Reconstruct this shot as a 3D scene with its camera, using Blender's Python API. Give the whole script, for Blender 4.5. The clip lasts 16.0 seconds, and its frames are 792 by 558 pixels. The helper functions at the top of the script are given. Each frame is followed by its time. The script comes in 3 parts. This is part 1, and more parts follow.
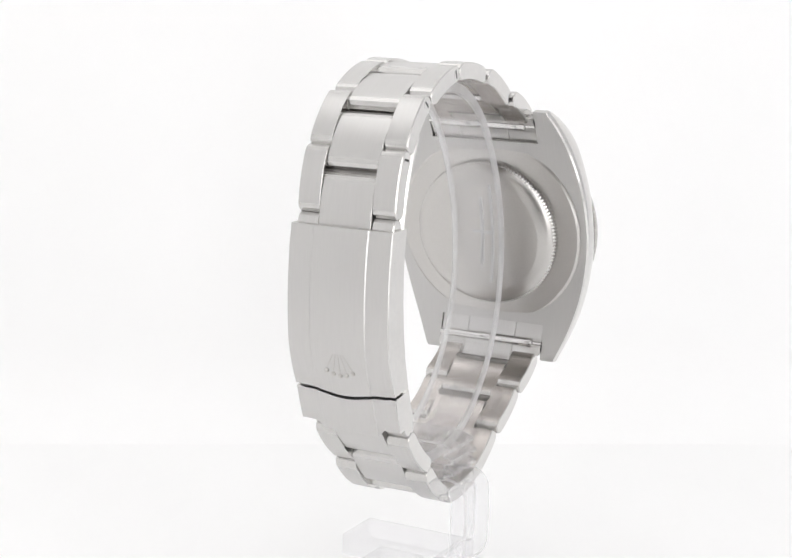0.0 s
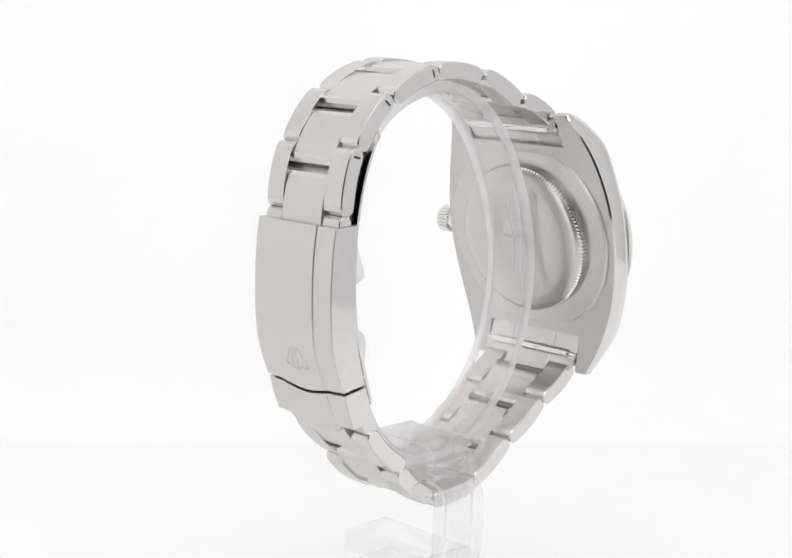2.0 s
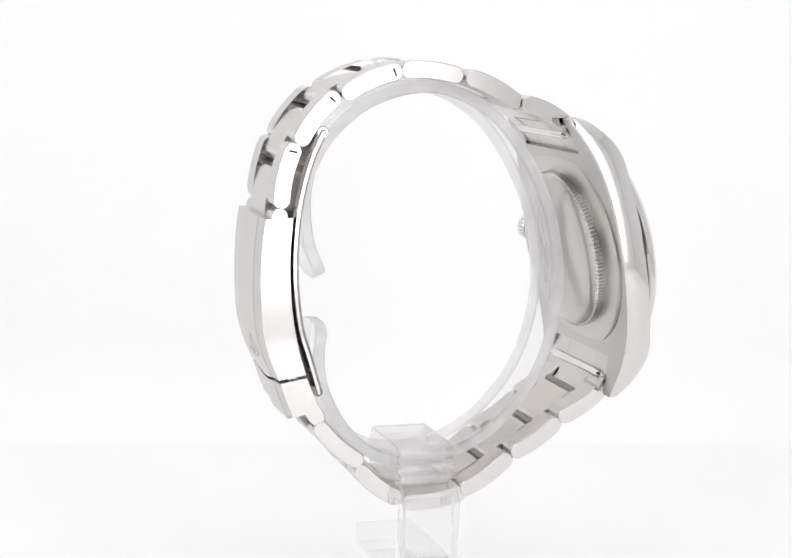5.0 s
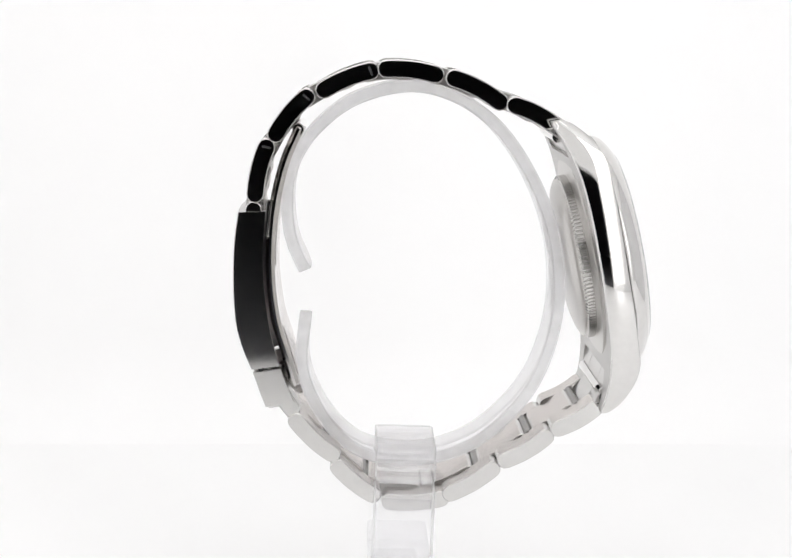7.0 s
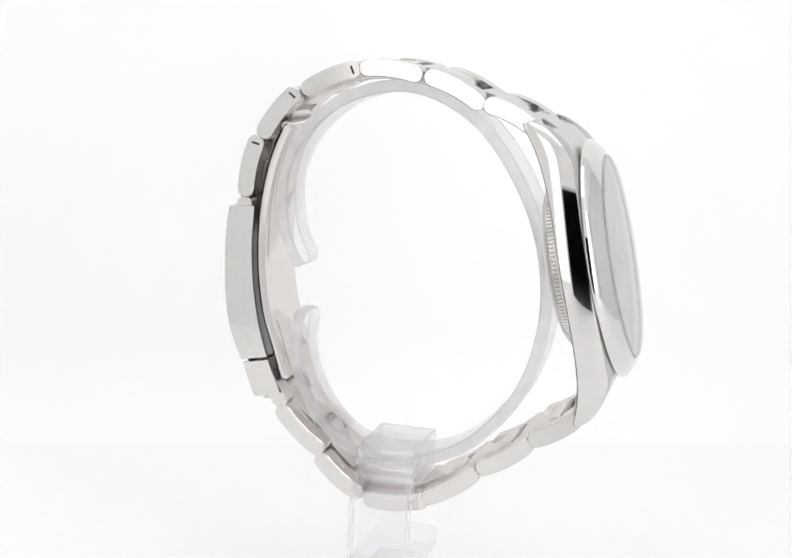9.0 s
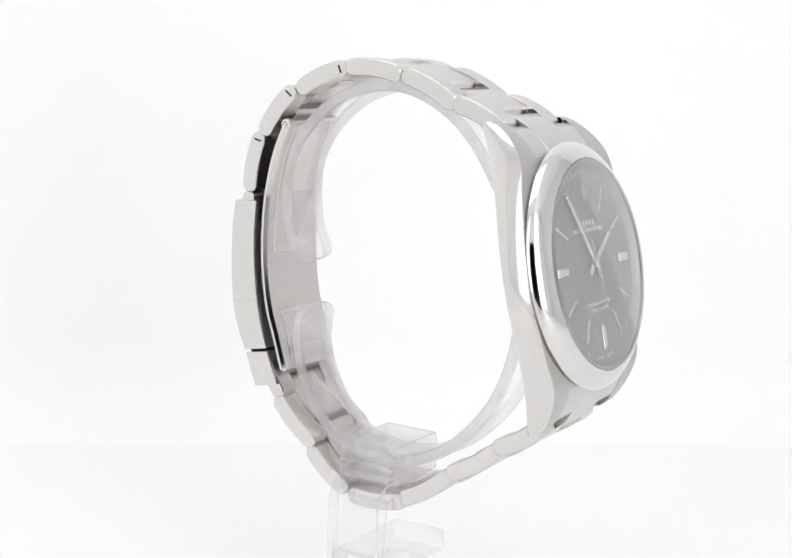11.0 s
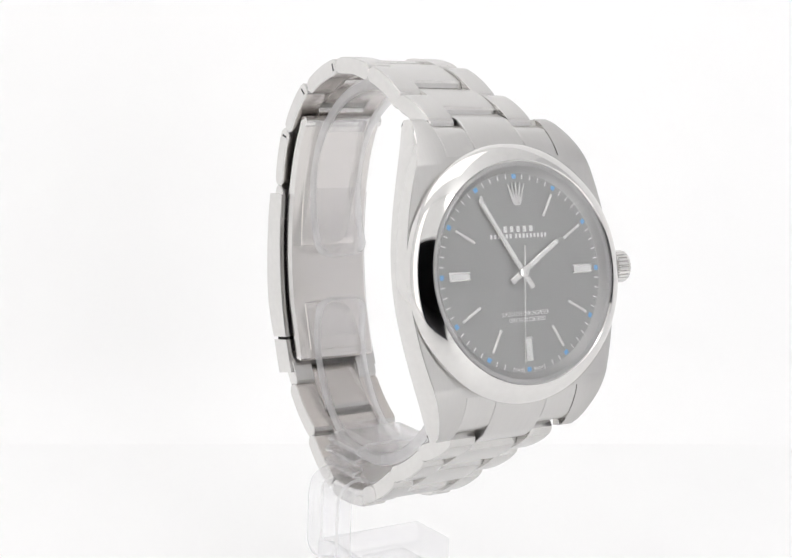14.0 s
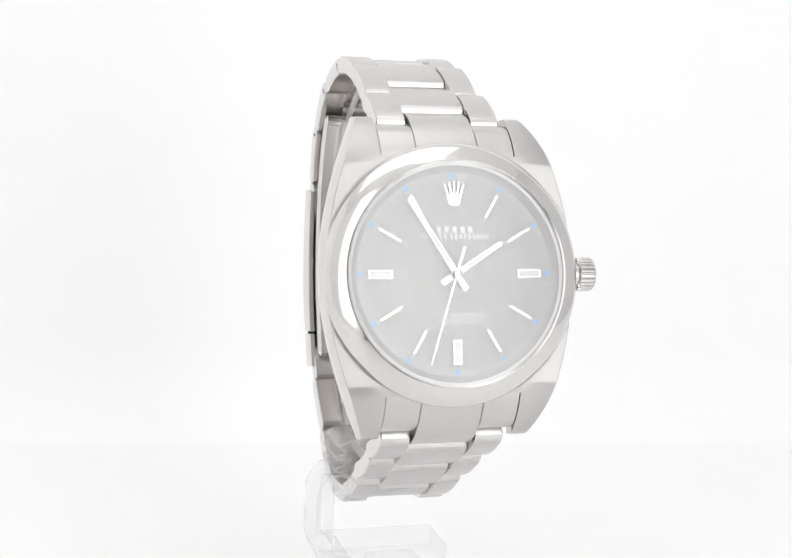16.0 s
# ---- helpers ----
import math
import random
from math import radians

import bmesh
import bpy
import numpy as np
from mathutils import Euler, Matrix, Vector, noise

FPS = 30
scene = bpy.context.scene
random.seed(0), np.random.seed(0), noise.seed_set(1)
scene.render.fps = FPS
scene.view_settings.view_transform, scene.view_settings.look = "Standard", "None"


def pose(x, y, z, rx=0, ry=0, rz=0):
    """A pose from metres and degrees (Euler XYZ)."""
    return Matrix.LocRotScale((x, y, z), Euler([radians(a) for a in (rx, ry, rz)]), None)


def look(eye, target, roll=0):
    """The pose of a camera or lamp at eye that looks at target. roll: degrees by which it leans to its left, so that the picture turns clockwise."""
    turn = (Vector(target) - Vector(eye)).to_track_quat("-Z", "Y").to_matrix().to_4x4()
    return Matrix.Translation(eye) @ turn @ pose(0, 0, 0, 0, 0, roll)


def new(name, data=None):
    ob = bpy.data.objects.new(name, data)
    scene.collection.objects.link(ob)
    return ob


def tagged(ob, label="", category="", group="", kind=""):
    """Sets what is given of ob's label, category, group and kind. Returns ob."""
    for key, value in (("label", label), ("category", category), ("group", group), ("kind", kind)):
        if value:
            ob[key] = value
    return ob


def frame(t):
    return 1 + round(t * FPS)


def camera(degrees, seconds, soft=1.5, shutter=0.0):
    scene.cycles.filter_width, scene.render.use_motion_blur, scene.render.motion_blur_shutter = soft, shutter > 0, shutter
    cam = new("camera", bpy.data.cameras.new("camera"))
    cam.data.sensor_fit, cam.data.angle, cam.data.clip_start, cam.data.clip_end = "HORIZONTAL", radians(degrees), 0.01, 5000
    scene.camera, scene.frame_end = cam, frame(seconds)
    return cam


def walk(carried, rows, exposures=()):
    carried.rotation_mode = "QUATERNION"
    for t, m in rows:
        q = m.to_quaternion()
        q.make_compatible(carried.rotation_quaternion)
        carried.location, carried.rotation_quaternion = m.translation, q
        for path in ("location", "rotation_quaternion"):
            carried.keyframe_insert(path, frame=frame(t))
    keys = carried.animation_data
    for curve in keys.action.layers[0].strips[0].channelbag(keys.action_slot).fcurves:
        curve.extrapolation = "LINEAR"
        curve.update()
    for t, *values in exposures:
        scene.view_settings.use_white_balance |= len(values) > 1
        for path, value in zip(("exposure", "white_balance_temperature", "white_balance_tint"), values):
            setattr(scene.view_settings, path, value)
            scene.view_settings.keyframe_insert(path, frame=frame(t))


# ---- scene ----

MM = 0.001
FLOOR = 100.0            # the turntable lies this many millimetres below the camera's height

# camera: stands still on a tripod in the open front of the light box
EYE = Vector((-1.378 * MM, -239.4 * MM, FLOOR * MM))
PITCH, LEAN = 9.662, 2.276
cam = camera(30.31, 16.0, soft=1.6)
VIEW = look(EYE, EYE + Vector((0, math.cos(radians(PITCH)), -math.sin(radians(PITCH)))), LEAN)
walk(cam, [(0.0, VIEW), (16.0, VIEW)])

# turn of the turntable: seconds and degrees
TURNS = [(0.0, 61.43), (0.5, 57.36), (1.0, 53.10), (1.5, 48.87), (2.0, 44.51), (2.5, 40.19), (3.0, 35.92), (3.5, 31.73), (4.0, 27.31), (6.3, 5.98), (6.5, 4.21), (7.0, 0.00), (7.5, -4.11), (8.0, -8.26), (8.5, -12.41), (9.0, -16.55), (11.5, -37.24), (12.0, -41.67), (12.5, -46.07), (13.0, -50.45), (13.5, -54.55), (14.0, -58.77), (14.5, -62.92), (15.0, -67.19), (15.5, -71.49), (16.0, -75.86)]

# ---- world and light ----
world = bpy.data.worlds.new("room")
scene.world = world
world.use_nodes = True
world.node_tree.nodes["Background"].inputs[0].default_value = (0.02, 0.021, 0.023, 1)
world.node_tree.nodes["Background"].inputs[1].default_value = 1.0
scene.view_settings.exposure = 0.13


# ---- materials ----
def material(name):
    m = bpy.data.materials.new(name)
    m.use_nodes = True
    nt = m.node_tree
    return m, nt, nt.nodes["Principled BSDF"]


def node(nt, kind, **values):
    n = nt.nodes.new(kind)
    for key, value in values.items():
        n.inputs[key].default_value = value
    return n


def noise_node(nt, scale, stretch=(1, 1, 1), detail=4.0):
    coord = nt.nodes.new("ShaderNodeTexCoord")
    mapping = nt.nodes.new("ShaderNodeMapping")
    mapping.inputs["Scale"].default_value = stretch
    nt.links.new(coord.outputs["Object"], mapping.inputs["Vector"])
    n = node(nt, "ShaderNodeTexNoise", Scale=scale, Detail=detail)
    nt.links.new(mapping.outputs[0], n.inputs["Vector"])
    return n


def ramp(nt, source, lo, hi, low=0.3, high=0.7):
    r = nt.nodes.new("ShaderNodeMapRange")
    r.inputs["From Min"].default_value, r.inputs["From Max"].default_value = low, high
    r.inputs["To Min"].default_value, r.inputs["To Max"].default_value = lo, hi
    nt.links.new(source, r.inputs["Value"])
    return r.outputs[0]


def steel(name, colour, rough, spread, stretch=(1, 1, 1), scale=900, deep=0.02, metal=1.0):
    m, nt, p = material(name)
    p.inputs["Metallic"].default_value = metal
    grain = noise_node(nt, scale, stretch)
    wear = noise_node(nt, 160)
    tone = nt.nodes.new("ShaderNodeMix")
    tone.data_type = "RGBA"
    tone.inputs[6].default_value = (*[c * (1 - deep) for c in colour], 1)
    tone.inputs[7].default_value = (*[min(1, c * (1 + deep)) for c in colour], 1)
    nt.links.new(ramp(nt, grain.outputs[0], 0, 1), tone.inputs[0])
    nt.links.new(tone.outputs[2], p.inputs["Base Color"])
    mix = nt.nodes.new("ShaderNodeMath")
    mix.operation = "ADD"
    nt.links.new(ramp(nt, grain.outputs[0], rough - spread, rough + spread), mix.inputs[0])
    nt.links.new(ramp(nt, wear.outputs[0], -spread * 0.4, spread * 0.4), mix.inputs[1])
    nt.links.new(mix.outputs[0], p.inputs["Roughness"])
    return m


BRUSHED = steel("brushed_steel", (0.61, 0.60, 0.588), 0.30, 0.004, (1, 30, 1), 220, deep=0.02)
BRUSHED_DIAL = steel("brushed_steel_lugs", (0.57, 0.561, 0.55), 0.44, 0.004, (1, 30, 1), 220, deep=0.02)
POLISHED = steel("polished_steel", (0.73, 0.72, 0.705), 0.06, 0.012)
SATIN = steel("satin_steel", (0.58, 0.565, 0.545), 0.30, 0.015, (1, 1, 1), 3000)
# warmer and darker than BRUSHED: reflections inside the bracelet put into the colour
INNER = steel("brushed_steel_inner_reflections", (0.58, 0.545, 0.52), 0.26, 0.004, (1, 30, 1), 220, deep=0.02)
BLADE = steel("bright_satin_steel", (0.72, 0.695, 0.675), 0.22, 0.02)
# pin steel darkened: the shade of the link gaps put into its colour
PIN = steel("gap_shade_pin_steel", (0.24, 0.23, 0.22), 0.28, 0.004)
RIM = steel("softly_polished_rim", (0.64, 0.63, 0.615), 0.25, 0.004)
RING_STEEL = steel("matt_steel", (0.50, 0.495, 0.49), 0.42, 0.05)
GOLD = steel("white_gold", (0.90, 0.89, 0.875), 0.13, 0.01, metal=0.85)


def plain(name, colour, rough=0.5, speck=0.06):
    m, nt, p = material(name)
    n = noise_node(nt, 420)
    mixer = nt.nodes.new("ShaderNodeMix")
    mixer.data_type = "RGBA"
    mixer.inputs[6].default_value = (*[c * (1 - speck) for c in colour], 1)
    mixer.inputs[7].default_value = (*colour, 1)
    nt.links.new(n.outputs[0], mixer.inputs[0])
    nt.links.new(mixer.outputs[2], p.inputs["Base Color"])
    p.inputs["Roughness"].default_value = rough
    return m


LUME = plain("luminous_white", (0.88, 0.88, 0.865), 0.6)
PRINT = plain("white_print", (0.93, 0.93, 0.92), 0.6)
BLUE = plain("blue_print", (0.17, 0.48, 0.85), 0.5)
DARK = plain("grey_studio_paint", (0.32, 0.32, 0.34), 0.8)
SLOT = plain("dark_slot", (0.03, 0.03, 0.03), 0.5)


def sunray():
    m, nt, p = material("rhodium_sunray_dial")
    p.inputs["Base Color"].default_value = (0.38, 0.38, 0.374, 1)
    p.inputs["Metallic"].default_value = 0.4
    p.inputs["Roughness"].default_value = 0.38
    p.inputs["Anisotropic"].default_value = 0.45
    tangent = nt.nodes.new("ShaderNodeTangent")
    tangent.direction_type, tangent.axis = "RADIAL", "Z"
    nt.links.new(tangent.outputs[0], p.inputs["Tangent"])
    n = noise_node(nt, 900)
    nt.links.new(ramp(nt, n.outputs[0], 0.52, 0.535), p.inputs["Roughness"])
    return m


DIAL = sunray()


def crystal(name):
    """Thin flat sapphire: light passes straight through, and both skins shine."""
    m, nt, p = material(name)
    nt.nodes.remove(p)
    passing = nt.nodes.new("ShaderNodeBsdfTransparent")
    passing.inputs[0].default_value = (0.985, 0.985, 0.985, 1)
    shine = node(nt, "ShaderNodeBsdfGlossy", Roughness=0.01)
    facing = node(nt, "ShaderNodeLayerWeight", Blend=0.5)
    steep = nt.nodes.new("ShaderNodeMath")
    steep.operation = "POWER"
    steep.inputs[1].default_value = 3.2
    nt.links.new(facing.outputs["Facing"], steep.inputs[0])
    skin = nt.nodes.new("ShaderNodeMixShader")
    n = noise_node(nt, 260)
    nt.links.new(ramp(nt, n.outputs[0], 0.02, 0.022), shine.inputs["Roughness"])
    nt.links.new(ramp(nt, steep.outputs[0], 0.085, 0.9, 0.0, 1.0), skin.inputs[0])
    nt.links.new(passing.outputs[0], skin.inputs[1])
    nt.links.new(shine.outputs[0], skin.inputs[2])
    nt.links.new(skin.outputs[0], nt.nodes["Material Output"].inputs[0])
    return m


def acrylic(name, milk, tint=0.97, bend=0.1):
    """Clear plastic: light passes straight through, the skin shines; milk is the share of white that stands in for
    light piped and bent inside.
    """
    m, nt, p = material(name)
    p.inputs["Base Color"].default_value = (0.97, 0.97, 0.975, 1)
    p.inputs["Roughness"].default_value = 0.35
    passing = nt.nodes.new("ShaderNodeBsdfTransparent")
    passing.inputs[0].default_value = (tint, tint, tint * 1.004, 1)
    shine = node(nt, "ShaderNodeBsdfGlossy", Roughness=0.05)
    facing = nt.nodes.new("ShaderNodeLayerWeight")
    facing.inputs["Blend"].default_value = 0.5
    steep = nt.nodes.new("ShaderNodeMath")
    steep.operation = "POWER"
    steep.inputs[1].default_value = 4.0
    nt.links.new(facing.outputs["Facing"], steep.inputs[0])
    gloss = ramp(nt, steep.outputs[0], 0.02, 0.28, 0.0, 1.0)
    skin, cloud = nt.nodes.new("ShaderNodeMixShader"), nt.nodes.new("ShaderNodeMixShader")
    n = noise_node(nt, 240)
    nt.links.new(ramp(nt, n.outputs[0], milk * 0.9, milk * 1.1), cloud.inputs[0])
    nt.links.new(gloss, skin.inputs[0])
    bending = node(nt, "ShaderNodeBsdfGlass", IOR=1.45, Roughness=0.0)
    clearness = nt.nodes.new("ShaderNodeMixShader")
    clearness.inputs[0].default_value = bend
    nt.links.new(passing.outputs[0], clearness.inputs[1])
    nt.links.new(bending.outputs[0], clearness.inputs[2])
    nt.links.new(clearness.outputs[0], cloud.inputs[1])
    behind = nt.nodes.new("ShaderNodeBsdfTranslucent")
    behind.inputs[0].default_value = (0.97, 0.97, 0.975, 1)
    piped_white = nt.nodes.new("ShaderNodeMixShader")
    piped_white.inputs[0].default_value = 0.85
    nt.links.new(p.outputs[0], piped_white.inputs[1])
    nt.links.new(behind.outputs[0], piped_white.inputs[2])
    nt.links.new(piped_white.outputs[0], cloud.inputs[2])
    nt.links.new(cloud.outputs[0], skin.inputs[1])
    nt.links.new(shine.outputs[0], skin.inputs[2])
    nt.links.new(skin.outputs[0], nt.nodes["Material Output"].inputs[0])
    return m


ACRYLIC = acrylic("clear_acrylic", 0.014, 0.998, 0.12)
# clear edges whitened: the glow of light guided through the plastic is painted in
EDGE = acrylic("piped_light_acrylic_edge", 0.62, 0.995, 0.05)
BLOCK = acrylic("thick_clear_acrylic", 0.09, 0.998, 0.08)
SADDLE = acrylic("ribbed_clear_acrylic", 0.11, 0.998, 0.35)
BLOCK_RIM = acrylic("thick_acrylic_rim", 0.5, 0.998, 0.2)
CRYSTAL = crystal("sapphire_crystal")


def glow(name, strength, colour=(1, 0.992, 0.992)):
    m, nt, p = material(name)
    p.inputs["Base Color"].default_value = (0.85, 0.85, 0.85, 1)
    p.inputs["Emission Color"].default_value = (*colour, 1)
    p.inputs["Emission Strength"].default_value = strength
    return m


def strip_glow(name, strength, x0, x1, soft0, soft1, colour=(1, 0.992, 0.992)):
    """A lamp behind a deep diffuser: its light fades towards both long sides."""
    m = glow(name, strength, colour)
    nt = m.node_tree
    coord, split = nt.nodes.new("ShaderNodeTexCoord"), nt.nodes.new("ShaderNodeSeparateXYZ")
    nt.links.new(coord.outputs["Object"], split.inputs[0])
    product = nt.nodes.new("ShaderNodeMath")
    product.operation = "MULTIPLY"
    for k, (lo, hi) in enumerate(((x0, x0 + soft0), (x1, x1 - soft1))):
        r = nt.nodes.new("ShaderNodeMapRange")
        r.interpolation_type = "SMOOTHSTEP"
        r.inputs["From Min"].default_value, r.inputs["From Max"].default_value = min(lo, hi), max(lo, hi)
        r.inputs["To Min"].default_value, r.inputs["To Max"].default_value = (0.05, 1) if lo < hi else (1, 0.05)
        nt.links.new(split.outputs["X"], r.inputs["Value"])
        nt.links.new(r.outputs[0], product.inputs[k])
    scaled = nt.nodes.new("ShaderNodeMath")
    scaled.operation = "MULTIPLY"
    scaled.inputs[1].default_value = strength
    nt.links.new(product.outputs[0], scaled.inputs[0])
    nt.links.new(scaled.outputs[0], nt.nodes["Principled BSDF"].inputs["Emission Strength"])
    return m


LED = glow("ceiling_led_panel", 0.75)
STRIP = strip_glow("front_led_strip", 2.45, 0.074, 0.205, 0.02, 0.085)
STRIP_DIM = strip_glow("dimmed_led_strip", 0.95, -0.142, -0.052, 0.03, 0.02, (1.0, 0.965, 0.95))
# sheets and linings are no lamps: an added glow stands in for their lighting
BACKDROP_GLOW = glow("glowing_backdrop", 0.186)
TABLE = glow("glowing_table_sheet", 0.152)
BOX_WHITE = glow("glowing_box_lining", 0.10)
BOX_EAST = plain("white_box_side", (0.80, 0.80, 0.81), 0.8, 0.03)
# glow added to this side only, to brighten the left
BOX_WEST = glow("glowing_box_side", 0.21)


# ---- mesh helpers (millimetres, z from the camera's height) ----
def finish(name, bm, mats, parent, label="", sharp=28, base=(0, 0, 0)):
    bmesh.ops.recalc_face_normals(bm, faces=bm.faces)
    limit = radians(sharp)
    for f in bm.faces:
        f.smooth = True
    for e in bm.edges:
        if len(e.link_faces) == 2 and e.calc_face_angle(0) > limit:
            e.smooth = False
    me = bpy.data.meshes.new(name)
    bm.to_mesh(me)
    bm.free()
    for m in mats if isinstance(mats, (list, tuple)) else [mats]:
        me.materials.append(m)
    ob = new(name, me)
    if parent:
        ob.parent = parent
    if label:
        tagged(ob, label)
    return ob


def part(name, bm, mats, parent, label="", sharp=28):
    return finish(name, bm, mats, parent, label, sharp)


def ring_loft(bm, rings, closed=True, cap=(True, True), slots=None, caps_slot=0, place=None):
    """Joins rings of points (each ring a closed loop) with quads."""
    rows = [[bm.verts.new(place(p) if place else p) for p in ring] for ring in rings]
    n = len(rows[0])
    for k in range(len(rows) - 1):
        for i in range(n if closed else n - 1):
            j = (i + 1) % n
            f = bm.faces.new((rows[k][i], rows[k][j], rows[k + 1][j], rows[k + 1][i]))
            f.material_index = slots[k] if slots else 0
    for flag, row in ((cap[0], rows[0]), (cap[1], rows[-1])):
        if flag:
            bm.faces.new(row).material_index = caps_slot
    return rows


def inset(poly, d):
    """The closed outline moved inwards by d (poly runs counter-clockwise or clockwise)."""
    area = sum(a[0] * b[1] - b[0] * a[1] for a, b in zip(poly, poly[1:] + poly[:1]))
    s = 1 if area > 0 else -1
    out = []
    n = len(poly)
    for i in range(n):
        a, b = Vector(poly[i - 1]), Vector(poly[(i + 1) % n])
        t = (b - a).normalized()
        out.append((poly[i][0] - s * t.y * d, poly[i][1] + s * t.x * d))
    return out


def slab(bm, poly, y0, y1, chamfer=0.2, to=None, caps_slot=0, edge_slot=0, chamfer1=None):
    """An outline in the (x, z) plane drawn out from y0 to y1 with chamfered rims."""
    to = to or (lambda x, y, z: at(x, y, z))
    far = chamfer if chamfer1 is None else chamfer1
    rings = [[(x, y0, z) for x, z in inset(poly, chamfer)], [(x, y0 + chamfer, z) for x, z in poly],
             [(x, y1 - far, z) for x, z in poly], [(x, y1, z) for x, z in inset(poly, far)]]
    ring_loft(bm, rings, slots=[edge_slot, 0, edge_slot], caps_slot=caps_slot, place=lambda p: to(*p))


def lathe(bm, profile, to, steps=128, slot=0, closed=False):
    """Turns (radius, height) points round the dial's axis."""
    rows = []
    for r, h in profile:
        if r < 1e-6:
            rows.append([bm.verts.new(to(0, 0, h))])
        else:
            rows.append([bm.verts.new(to(r * math.sin(2 * math.pi * k / steps), r * math.cos(2 * math.pi * k / steps), h)) for k in range(steps)])
    pairs = list(zip(rows, rows[1:])) + ([(rows[-1], rows[0])] if closed else [])
    for a, b in pairs:
        for k in range(steps):
            j = (k + 1) % steps
            if len(a) == 1 and len(b) == 1:
                continue
            if len(a) == 1:
                f = bm.faces.new((a[0], b[j], b[k]))
            elif len(b) == 1:
                f = bm.faces.new((a[k], a[j], b[0]))
            else:
                f = bm.faces.new((a[k], a[j], b[j], b[k]))
            f.material_index = slot


def curve_through(points, per=6):
    """A smooth line through the points (Catmull-Rom)."""
    pts = [Vector(p) for p in points]
    pts = [pts[0] * 2 - pts[1]] + pts + [pts[-1] * 2 - pts[-2]]
    out = []
    for i in range(1, len(pts) - 2):
        a, b, c, d = pts[i - 1:i + 3]
        for k in range(per):
            t = k / per
            out.append(0.5 * ((2 * b) + (c - a) * t + (2 * a - 5 * b + 4 * c - d) * t * t + (3 * b - a - 3 * c + d) * t ** 3))
    out.append(pts[-2])
    return out


def stadium(spine, r, caps=6):
    """The outline round a line in the plane, with round ends."""
    n = len(spine)
    left, right = [], []
    for i, p in enumerate(spine):
        t = (spine[min(i + 1, n - 1)] - spine[max(i - 1, 0)]).normalized()
        nrm = Vector((-t.y, t.x))
        left.append(p + nrm * r)
        right.append(p - nrm * r)
    t0, t1 = (spine[1] - spine[0]).normalized(), (spine[-1] - spine[-2]).normalized()
    def cap(c, t, sign):
        nrm = Vector((-t.y, t.x))
        return [c + (nrm * math.cos(a) * sign + t * math.sin(a) * sign) * r for a in [math.pi * k / caps for k in range(1, caps)]]
    return [tuple(p) for p in left + cap(spine[-1], t1, 1) + right[::-1] + cap(spine[0], t0, -1)]


# ---- the light box ----
def box_mesh(bm, x0, x1, y0, y1, z0, z1, bevel=0.0):
    m = Matrix.Translation(((x0 + x1) / 2, (y0 + y1) / 2, (z0 + z1) / 2)) @ Matrix.Diagonal((x1 - x0, y1 - y0, z1 - z0, 1))
    made = bmesh.ops.create_cube(bm, size=1, matrix=m)
    if bevel:
        edges = list({e for v in made["verts"] for e in v.link_edges})
        bmesh.ops.bevel(bm, geom=edges, offset=bevel, segments=2, affect="EDGES", profile=0.5)


def structure(name, bm, mat, label, category):
    return tagged(finish(name, bm, mat, None), label, category, kind="structure")


